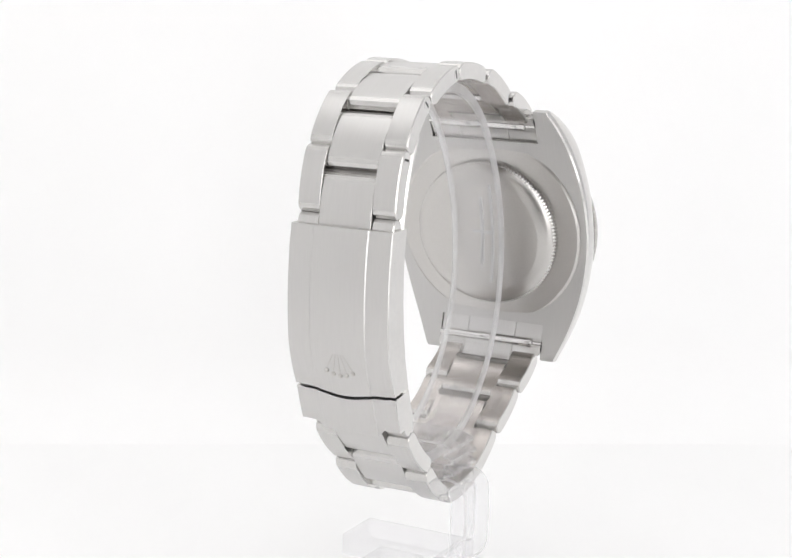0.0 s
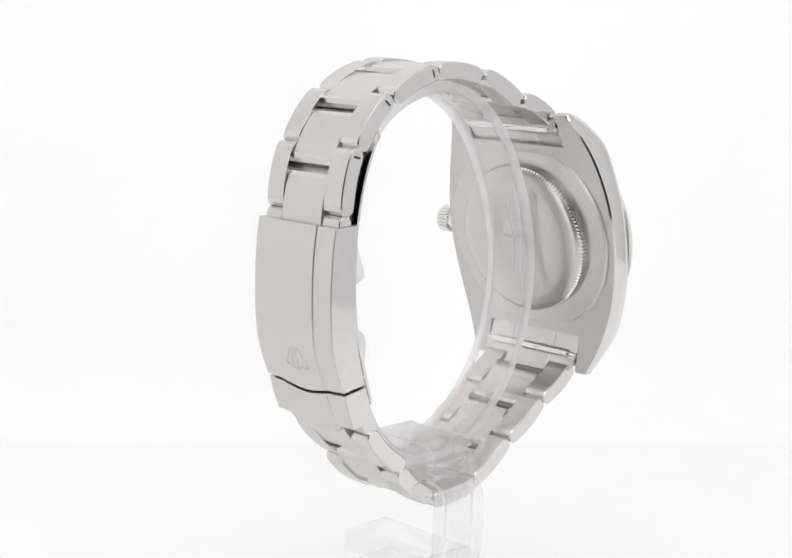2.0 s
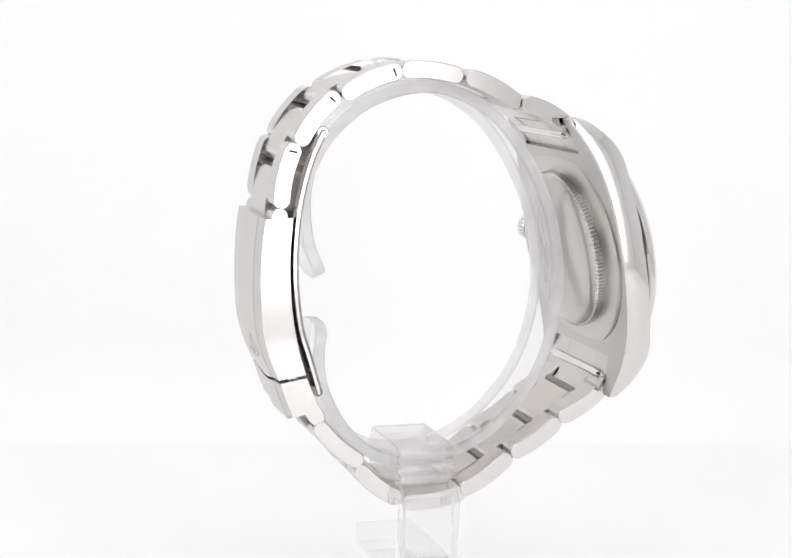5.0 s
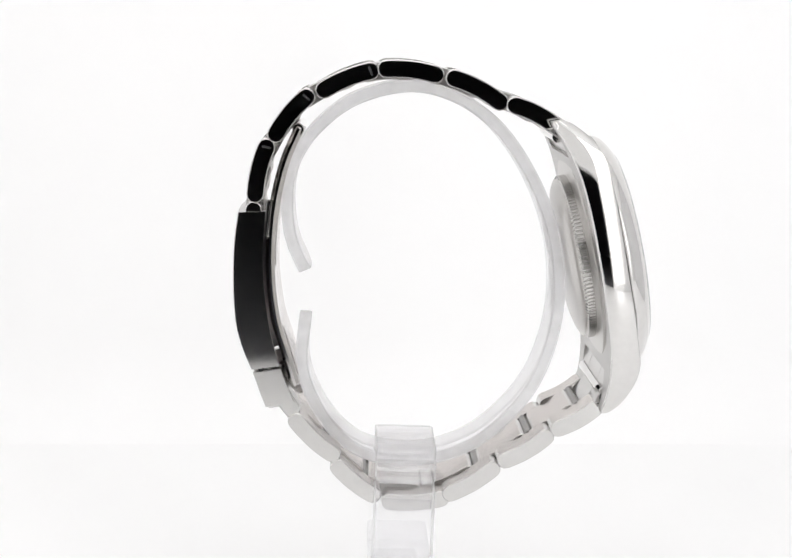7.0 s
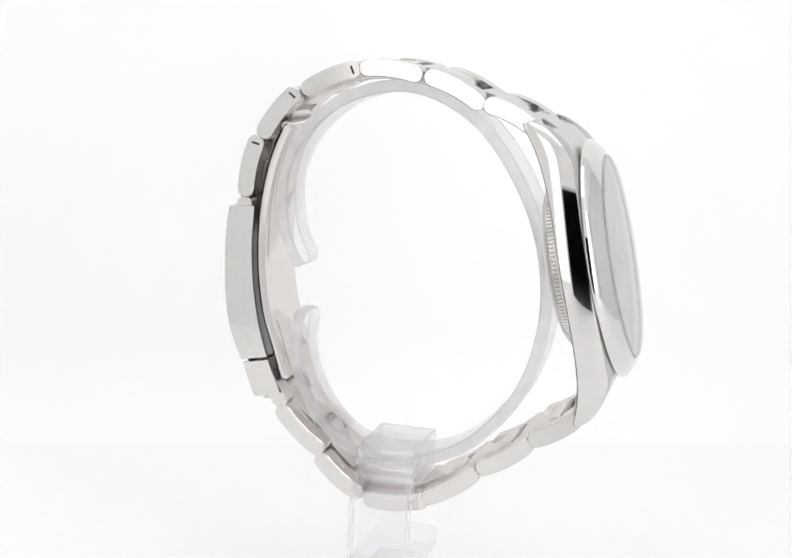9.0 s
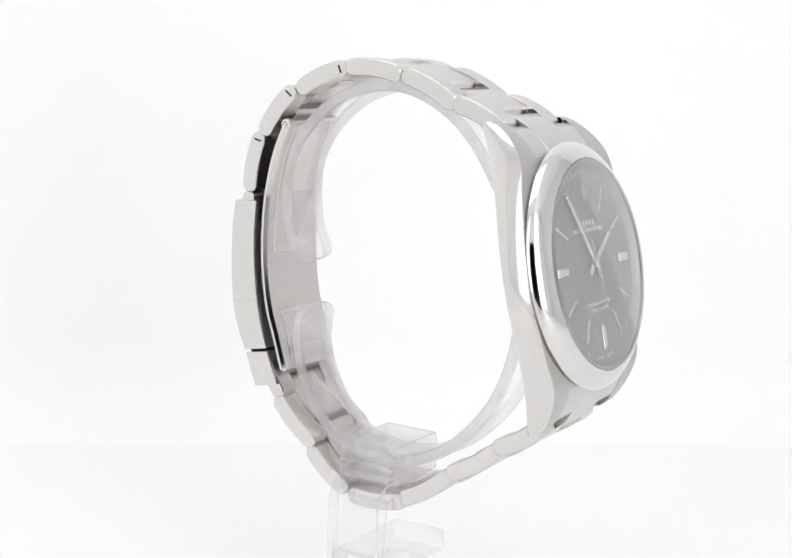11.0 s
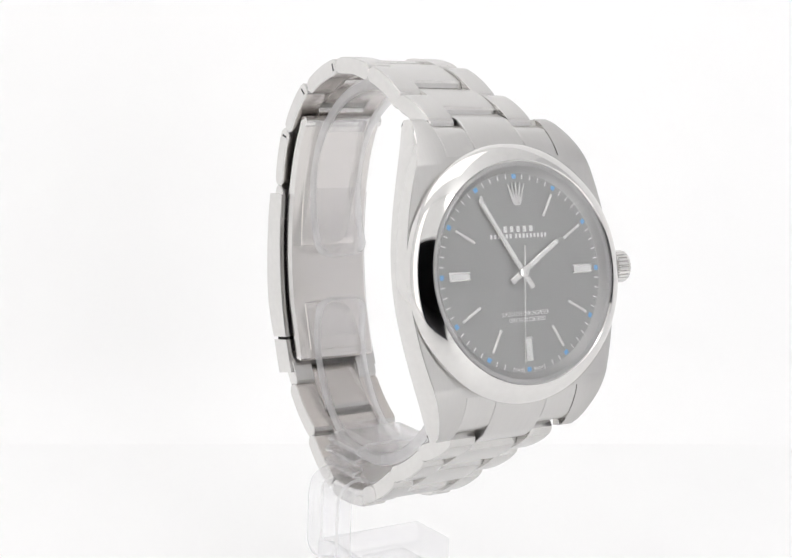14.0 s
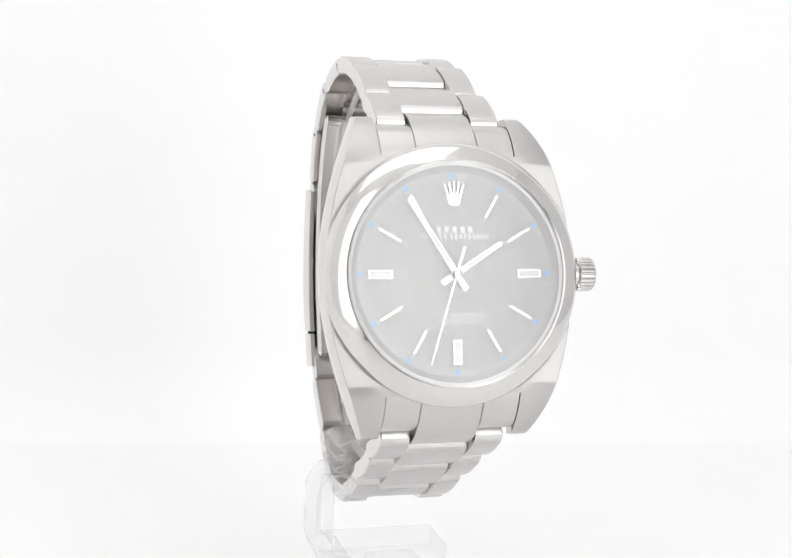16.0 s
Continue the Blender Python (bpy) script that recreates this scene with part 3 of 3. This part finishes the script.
def bracelet(rows, screws, extra):
    path = [Vector(p) for a, b, _ in rows for p in (a, b)]
    path.append(path[-1] + Vector(extra))
    total, starts = 0.0, []
    for i in range(len(path) - 1):
        starts.append(total)
        total += (path[i + 1] - path[i]).length
    starts.append(total)
    def squeeze(p, q, d):
        t = (q - p).normalized() * d
        return p + t, q - t
    for i, (a, b, hw) in enumerate(rows):
        a, b = Vector(a), Vector(b)
        cw = hw * 0.53
        pitch = (b - a).length + 2
        shift = 0.36 * pitch
        p, q = squeeze(along(path, starts[2 * i] + shift), along(path, starts[2 * i + 1] + shift), 0.58)
        a, b = squeeze(a, b, 0.28)
        bm = bmesh.new()
        slab(bm, stadium(bent(p, q, 0.3), HALF - 0.03), MIDDLE - cw, MIDDLE + cw, 0.06)
        dress(bm, p, q, 1, 2)
        link = part("bracelet_link", bm, [BRUSHED, RIM, INNER], watch, "brushed steel centre link")
        for s in (-1, 1):
            bm = bmesh.new()
            y0, y1 = sorted((MIDDLE + s * (cw + 0.07), MIDDLE + s * hw))
            c0, c1 = (0.17, 0.05) if s < 0 else (0.05, 0.17)
            slab(bm, stadium(bent(a, b, 0.35), HALF), y0, y1, c0, caps_slot=1, edge_slot=3, chamfer1=c1)
            dress(bm, a, b, 3, 2)
            part("outer_link", bm, [BRUSHED, POLISHED, INNER, RIM], link, "steel outer link with polished flank")
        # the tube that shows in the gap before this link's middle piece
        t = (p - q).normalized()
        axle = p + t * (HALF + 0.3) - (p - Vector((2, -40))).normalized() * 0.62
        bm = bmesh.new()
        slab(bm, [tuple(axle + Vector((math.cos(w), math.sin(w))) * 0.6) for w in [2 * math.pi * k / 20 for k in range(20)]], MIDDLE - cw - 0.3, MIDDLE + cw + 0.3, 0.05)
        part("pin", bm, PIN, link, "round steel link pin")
        if i in screws:
            c = a if rows is UPPER else b
            t = (b - a).normalized()
            nrm = Vector((-t.y, t.x))
            side = MIDDLE - hw
            bm = bmesh.new()
            disc = [(c + (t * math.cos(w) + nrm * math.sin(w)) * 0.78) for w in [2 * math.pi * k / 20 for k in range(20)]]
            ring_loft(bm, [[(v.x, side + 0.3, v.y) for v in disc], [(v.x, side - 0.02, v.y) for v in disc]], place=lambda g: at(*g))
            part("screw", bm, POLISHED, link, "slotted steel screw")
            bm = bmesh.new()
            bar = [c + t * u + nrm * v for u, v in ((-0.17, -0.68), (0.17, -0.68), (0.17, 0.68), (-0.17, 0.68))]
            ring_loft(bm, [[(v.x, side + 0.1, v.y) for v in bar], [(v.x, side - 0.03, v.y) for v in bar]], place=lambda g: at(*g))
            part("screw_slot", bm, SLOT, link)


def end_links():
    for s, first in ((1, UPPER[0]), (-1, LOWER[0])):
        bm = bmesh.new()
        def prof(a1):
            aa = [14.0 + (a1 - 14.0) * k / 10 for k in range(11)]
            upper = [(s * a, case_top(a) - 0.05 - 0.9 * max(0, (a - a1 + 0.9) / 0.9) ** 2) for a in aa]
            lower = [(s * a, case_top(a) - 4.2 + 0.3 * max(0, (a - a1 + 0.9) / 0.9) ** 2) for a in reversed(aa)]
            return upper + lower
        to = lambda a, b, n: on_dial(b, a, n)
        slab(bm, prof(24.4), -4.66, 4.66, 0.1, to=to)
        middle = part("end_link", bm, BRUSHED, watch, "brushed steel end link between the lugs")
        for y0, y1 in ((-10.08, -4.72), (4.72, 10.08)):
            bm = bmesh.new()
            slab(bm, prof(22.3), y0, y1, 0.1, to=to)
            part("end_link_shoulder", bm, BRUSHED, middle)
        bm = bmesh.new()
        def bar_to(u, v, h):
            return on_dial(h, s * 20.6 + u, -8.1 + v)
        lathe(bm, [(0, -10.1), (0.45, -10.1), (0.45, -8.4), (0.85, -8.4), (0.85, 8.4), (0.45, 8.4), (0.45, 10.1), (0, 10.1)], bar_to, 20)
        for side in (-1, 1):
            hole = bmesh.new()
            lathe(hole, [(0, -0.02), (0.75, -0.02), (0.75, 0.1), (0, 0.1)], lambda u, v, h: on_dial(side * (10.12 + h), s * 21.6 + u, -7.9 + v), 16)
            part("lug_hole", hole, SLOT, watch, "dark spring bar hole in the lug")
        part("spring_bar", bm, POLISHED, watch, "round steel spring bar")


end_links()
bracelet(UPPER, (3, 4, 5), (-0.4, -4.0))
bracelet(LOWER, (), (-2.6, 3.0))


def clasp_stubs():
    """The half links that enter the clasp at both ends."""
    for a, b in (((-24.45, -28.7), (-24.7, -32.5)), ((-17.5, -60.7), (-19.6, -57.6))):
        for s in (-1, 1):
            bm = bmesh.new()
            y0, y1 = sorted((MIDDLE + s * 4.5, MIDDLE + s * 8.15))
            slab(bm, stadium(bent(Vector(a), Vector(b), 0.0), HALF - 0.1), y0, y1, 0.12, caps_slot=1, edge_slot=1)
            part("end_piece", bm, [BRUSHED, POLISHED], watch, "steel half link entering the clasp")


clasp_stubs()

# ---- folding clasp ----
CLASP_OUT = curve_through([(-26.9, -29.1), (-27.4, -33.9), (-27.45, -40.3), (-26.9, -46.8), (-25.6, -51.3), (-24.0, -54.8), (-22.9, -57.8), (-21.8, -60.4)], 5)
CLASP_IN = curve_through([(-22.5, -28.9), (-22.8, -35.3), (-22.4, -41.8), (-21.3, -48.3), (-19.8, -53.3), (-18.6, -56.4), (-17.3, -59.4)], 6)


def resample(points, fractions):
    lengths = [0.0]
    for p, q in zip(points, points[1:]):
        lengths.append(lengths[-1] + (q - p).length)
    return [along(points, f * lengths[-1]) for f in fractions]


def clasp_piece(name, start, stop, label, parent=None):
    """A shell of the clasp between two fractions of its length, each given across its width."""
    bm = bmesh.new()
    ys = [-8.65, -8.5, -7.9, -6.9, -5.8, -4.75, -4.6, -4.3, -3.0, -1.5, 0, 1.5, 3.0, 4.3, 4.6, 4.75, 5.8, 6.9, 7.9, 8.5, 8.65]
    count = 26
    def height(y):
        y = abs(y)
        if y > 8.4:
            return -0.18 if y > 8.6 else -0.05
        return -0.16 * max(0.0, (y - 6.9) / 1.7) - 0.04 if y > 4.7 else 0.12
    grid, under = [], []
    for y in ys:
        f0, f1 = start(y), stop(y)
        fr = [f0 + (f1 - f0) * k / count for k in range(count + 1)]
        po, pi = resample(CLASP_OUT, fr), resample(CLASP_IN, fr)
        grid.append([bm.verts.new(at(*(lambda v: (v.x, MIDDLE + y, v.y))(o + (o - i).normalized() * height(y)))) for o, i in zip(po, pi)])
        under.append([bm.verts.new(at(*(lambda v: (v.x, MIDDLE + y, v.y))(i if abs(y) > 7.7 else o.lerp(i, 0.45)))) for o, i in zip(po, pi)])
    for rows in (grid, under):
        for a, b in zip(rows, rows[1:]):
            for k in range(count):
                bm.faces.new((a[k], a[k + 1], b[k + 1], b[k]))
    for j in (0, -1):
        for k in range(count):
            bm.faces.new((grid[j][k], grid[j][k + 1], under[j][k + 1], under[j][k])).material_index = 1
    for k in (0, count):
        for i in range(len(ys) - 1):
            bm.faces.new((grid[i][k], grid[i + 1][k], under[i + 1][k], under[i][k]))
    return part(name, bm, [BRUSHED, POLISHED], parent or watch, label, 24)


def wave(y):
    y = abs(y)
    return 0.028 * (0.5 + 0.5 * math.cos(math.pi * min(1, y / 6.5))) - (0.0 if y < 7 else 0.004)


def clasp():
    cover = clasp_piece("clasp_cover", lambda y: 0.0, lambda y: 0.802 + wave(y), "brushed steel clasp cover with a raised middle band")
    clasp_piece("clasp_catch", lambda y: 0.819 + wave(y), lambda y: 1.0 if abs(y) > 5.4 else 1.04, "brushed steel lift catch of the clasp")
    # dark strip added under the seam, standing in for the shade in it
    bm = bmesh.new()
    seam = [o.lerp(i, 0.3) for o, i in zip(resample(CLASP_OUT, [0.77 + 0.012 * k for k in range(9)]), resample(CLASP_IN, [0.77 + 0.012 * k for k in range(9)]))]
    slab(bm, stadium(seam, 0.3), MIDDLE - 8.35, MIDDLE + 8.35, 0.1)
    part("seam_shade_strip", bm, SLOT, cover, "dark strip standing in for the shade in the clasp seam")
    # engraved emblem on the cover: plain raised dots and rays
    bm = bmesh.new()
    for k in range(5):
        w = (k - 2) / 2
        y, f = MIDDLE + 2.25 * w, 0.712 - 0.022 * abs(w) ** 2
        for f2, size in ((f, 0.40),):
            o = resample(CLASP_OUT, [f2])[0]
            bmesh.ops.create_uvsphere(bm, u_segments=10, v_segments=6, radius=size * MM, matrix=Matrix.Translation(at(o.x - 0.16, y, o.y)) @ Matrix.Diagonal((0.7, 1, 1, 1)))
        steps = 6
        for q in range(steps):
            g0, g1 = 0.600 + (f - 0.012 - 0.600) * q / steps, 0.600 + (f - 0.012 - 0.600) * (q + 1) / steps
            p0, p1 = resample(CLASP_OUT, [g0])[0], resample(CLASP_OUT, [g1])[0]
            root = MIDDLE + 0.85 * w
            ya, yb = root + (y - root) * q / steps, root + (y - root) * (q + 1) / steps
            wd = 0.13
            ring_loft(bm, [[(p0.x + h, ya + d, p0.y) for h, d in ((-0.19, -wd * 0.4), (-0.19, wd * 0.4), (0.0, wd), (0.0, -wd))],
                           [(p1.x + h, yb + d, p1.y) for h, d in ((-0.19, -wd * 0.4), (-0.19, wd * 0.4), (0.0, wd), (0.0, -wd))]], place=lambda g: at(*g))
    part("relief_emblem", bm, SATIN, cover, "small raised emblem")
    # folding blade inside
    line = curve_through([(-17.8, -15.9), (-19.8, -20.9), (-21.2, -27.3), (-21.7, -33.7), (-21.5, -40.1), (-20.5, -46.6), (-18.9, -51.5), (-17.2, -56.8)], 5)
    bm = bmesh.new()
    slab(bm, stadium(line, 0.72), MIDDLE - 7.7, MIDDLE + 7.7, 0.5, caps_slot=1, edge_slot=1)
    blade = part("folding_blade", bm, [BLADE, POLISHED], watch, "polished steel folding blade of the clasp")
    for f0, f1, hw in ((0.02, 0.53, 5.4), (0.78, 0.97, 5.2)):
        bm = bmesh.new()
        strip = resample([p + Vector((0.58, 0.1)) for p in line], [f0 + (f1 - f0) * k / 16 for k in range(17)])
        slab(bm, stadium(strip, 0.28), MIDDLE - hw, MIDDLE + hw, 0.12)
        part("blade_plate", bm, BLADE, blade, "thin steel plate riveted to the blade")
    bm = bmesh.new()
    pin = [Vector((-17.8, -15.9)) + Vector((math.cos(w), math.sin(w))) * 0.95 for w in [2 * math.pi * k / 24 for k in range(24)]]
    slab(bm, [tuple(v) for v in pin], -7.6, 7.6, 0.15)
    part("hinge_pin", bm, POLISHED, blade, "round hinge pin")


clasp()

# ---- clear stand ----
stand = new("watch_stand")
tagged(stand, "clear acrylic C-shaped watch stand with a hooked foot", "stand")


def below(x, y, z):
    return Vector((x, y, z + FLOOR)) * MM


RING = [(-16.2, -39.0), (-18.7, -33.2), (-19.4, -26.5), (-18.4, -21.2), (-15.2, -16.0), (-9.4, -11.2), (-1.3, -8.7), (6.0, -9.7), (13.3, -14.1), (19.2, -21.6), (23.3, -30.5),
        (25.0, -40.0), (24.2, -49.1), (21.0, -57.5), (15.0, -64.6), (8.7, -68.4), (1.5, -69.9), (-5.5, -68.9), (-10.4, -65.5), (-14.2, -60.2), (-16.3, -54.0), (-16.0, -46.6)]


def watch_stand():
    bm = bmesh.new()
    line = curve_through(RING, 6)
    lengths = [0.0]
    for p, q in zip(line, line[1:]):
        lengths.append(lengths[-1] + (q - p).length)
    total = lengths[-1]
    spots = sorted(set([total * k / 150 for k in range(151)] + [e for k in range(9) for e in (0.35 * k, total - 0.35 * k)]))
    sections = []
    for d in spots:
        p = along(line, d)
        t = (along(line, min(total, d + 0.3)) - along(line, max(0, d - 0.3))).normalized()
        nrm = Vector((-t.y, t.x))
        near = min(d, total - d)
        hw = 4.75 - (2.2 * (1 - math.sqrt(max(0.0, 1 - (1 - near / 2.4) ** 2))) if near < 2.4 else 0.0)
        r, c = 1.0, 0.3
        sec = [(-hw, -r + c), (-hw, r - c), (-hw + c, r), (hw - c, r), (hw, r - c), (hw, -r + c), (hw - c, -r), (-hw + c, -r)]
        sections.append([((p + nrm * v).x, 0.15 + u, (p + nrm * v).y) for u, v in sec])
    rows = ring_loft(bm, sections, caps_slot=1, place=lambda g: below(*g))
    bm.faces.ensure_lookup_table()
    for k in range(len(sections) - 1):
        for i in range(8):
            if i not in (2, 6):
                bm.faces[k * 8 + i].material_index = 1
    part("ring", bm, [ACRYLIC, EDGE], stand, "clear open ring, its rims whitened in place of piped light", 40)
    for y0, y1, z0, z1 in ((-3.2, 0.8, -35.1, -34.6), (-1.4, -0.9, -41.0, -28.5), (-3.3, -2.9, -44.0, -26.0)):
        bm = bmesh.new()
        outer = [p for p in line if z0 - 2.5 < p.y < z1 + 2.5 and p.x > 15]
        def x_at(z):
            return min(outer, key=lambda p: abs(p.y - z)).x
        zs = [z0 + (z1 - z0) * k / 6 for k in range(7)]
        ring_loft(bm, [[(x_at(z) - 1.05, y0, z), (x_at(z) - 1.05, y1, z), (x_at(z) - 0.7, y1, z), (x_at(z) - 0.7, y0, z)] for z in zs], place=lambda g: below(*g))
        part("moulded_line", bm, EDGE, stand)
    def block(name, x0, x1, y0, y1, z0, z1, label="", bevel=0.6):
        bm = bmesh.new()
        box_mesh(bm, x0, x1, y0, y1, z0 + FLOOR, z1 + FLOOR, bevel)
        bmesh.ops.scale(bm, vec=(MM, MM, MM), verts=bm.verts)
        return part(name, bm, BLOCK, stand, label)
    ribs = [(5.6, -66.9), (5.6, -73.0), (-6.5, -73.2), (-8.2, -72.7), (-8.4, -72.0), (-9.7, -71.7), (-9.7, -71.0), (-8.3, -70.6), (-8.3, -70.0), (-9.6, -69.7), (-9.6, -69.0), (-8.2, -68.6), (-8.2, -68.1), (-9.1, -67.8), (-9.0, -67.2), (-7.9, -66.7), (-7.0, -66.4), (5.0, -66.4)]
    bm = bmesh.new()
    slab(bm, ribs, -3.8, 6.0, 0.25, to=lambda y, x, z: below(x, y, z), caps_slot=0, edge_slot=1)
    part("saddle", bm, [SADDLE, BLOCK_RIM], stand, "clear ribbed saddle block")
    # the hook: from the saddle outwards, down past the bracelet and back to the foot
    bm = bmesh.new()
    hook = curve_through([(-8.0, -73.6), (-9.8, -73.9), (-10.9, -75.2), (-11.1, -78.0), (-11.1, -82.0), (-11.0, -85.0), (-9.9, -86.7), (-8.0, -87.2)], 5)
    slab(bm, stadium(hook, 1.5), -3.9, 5.9, 0.35, to=lambda y, x, z: below(x, y, z), edge_slot=1)
    part("side_plate", bm, [BLOCK, BLOCK_RIM], stand, "clear upright side plate with rounded bends")
    block("foot", -4.4, 5.9, -10.2, 10.2, -88.8, -85.0, "clear foot bar", 0.5)
    block("post", -3.6, 4.2, -1.8, 7.0, -FLOOR, -89.1, "clear post", 0.5)


watch_stand()


# ---- what moves ----
def motions():
    place = pose(0, -2.42 * MM, 0, 0, 0, 1.85)
    up = Matrix.Translation((0, 0, (FLOOR - BASE) * MM))
    walk(watch, [(t, pose(0, 0, 0, 0, 0, a) @ place @ up) for t, a in TURNS])
    walk(stand, [(t, pose(0, 0, 0, 0, 0, a) @ place) for t, a in TURNS])
    front = Matrix.Translation(face(0, 0, 0)) @ Matrix(((0, -math.sin(TILT), math.cos(TILT)), (1, 0, 0), (0, math.cos(TILT), math.sin(TILT)))).to_4x4()
    walk(second_hand, [(t, front @ pose(0, 0, 0, 0, 0, -(197.7 + 6.0 * (t - 16.0)))) for t in range(0, 17, 2)])


motions()
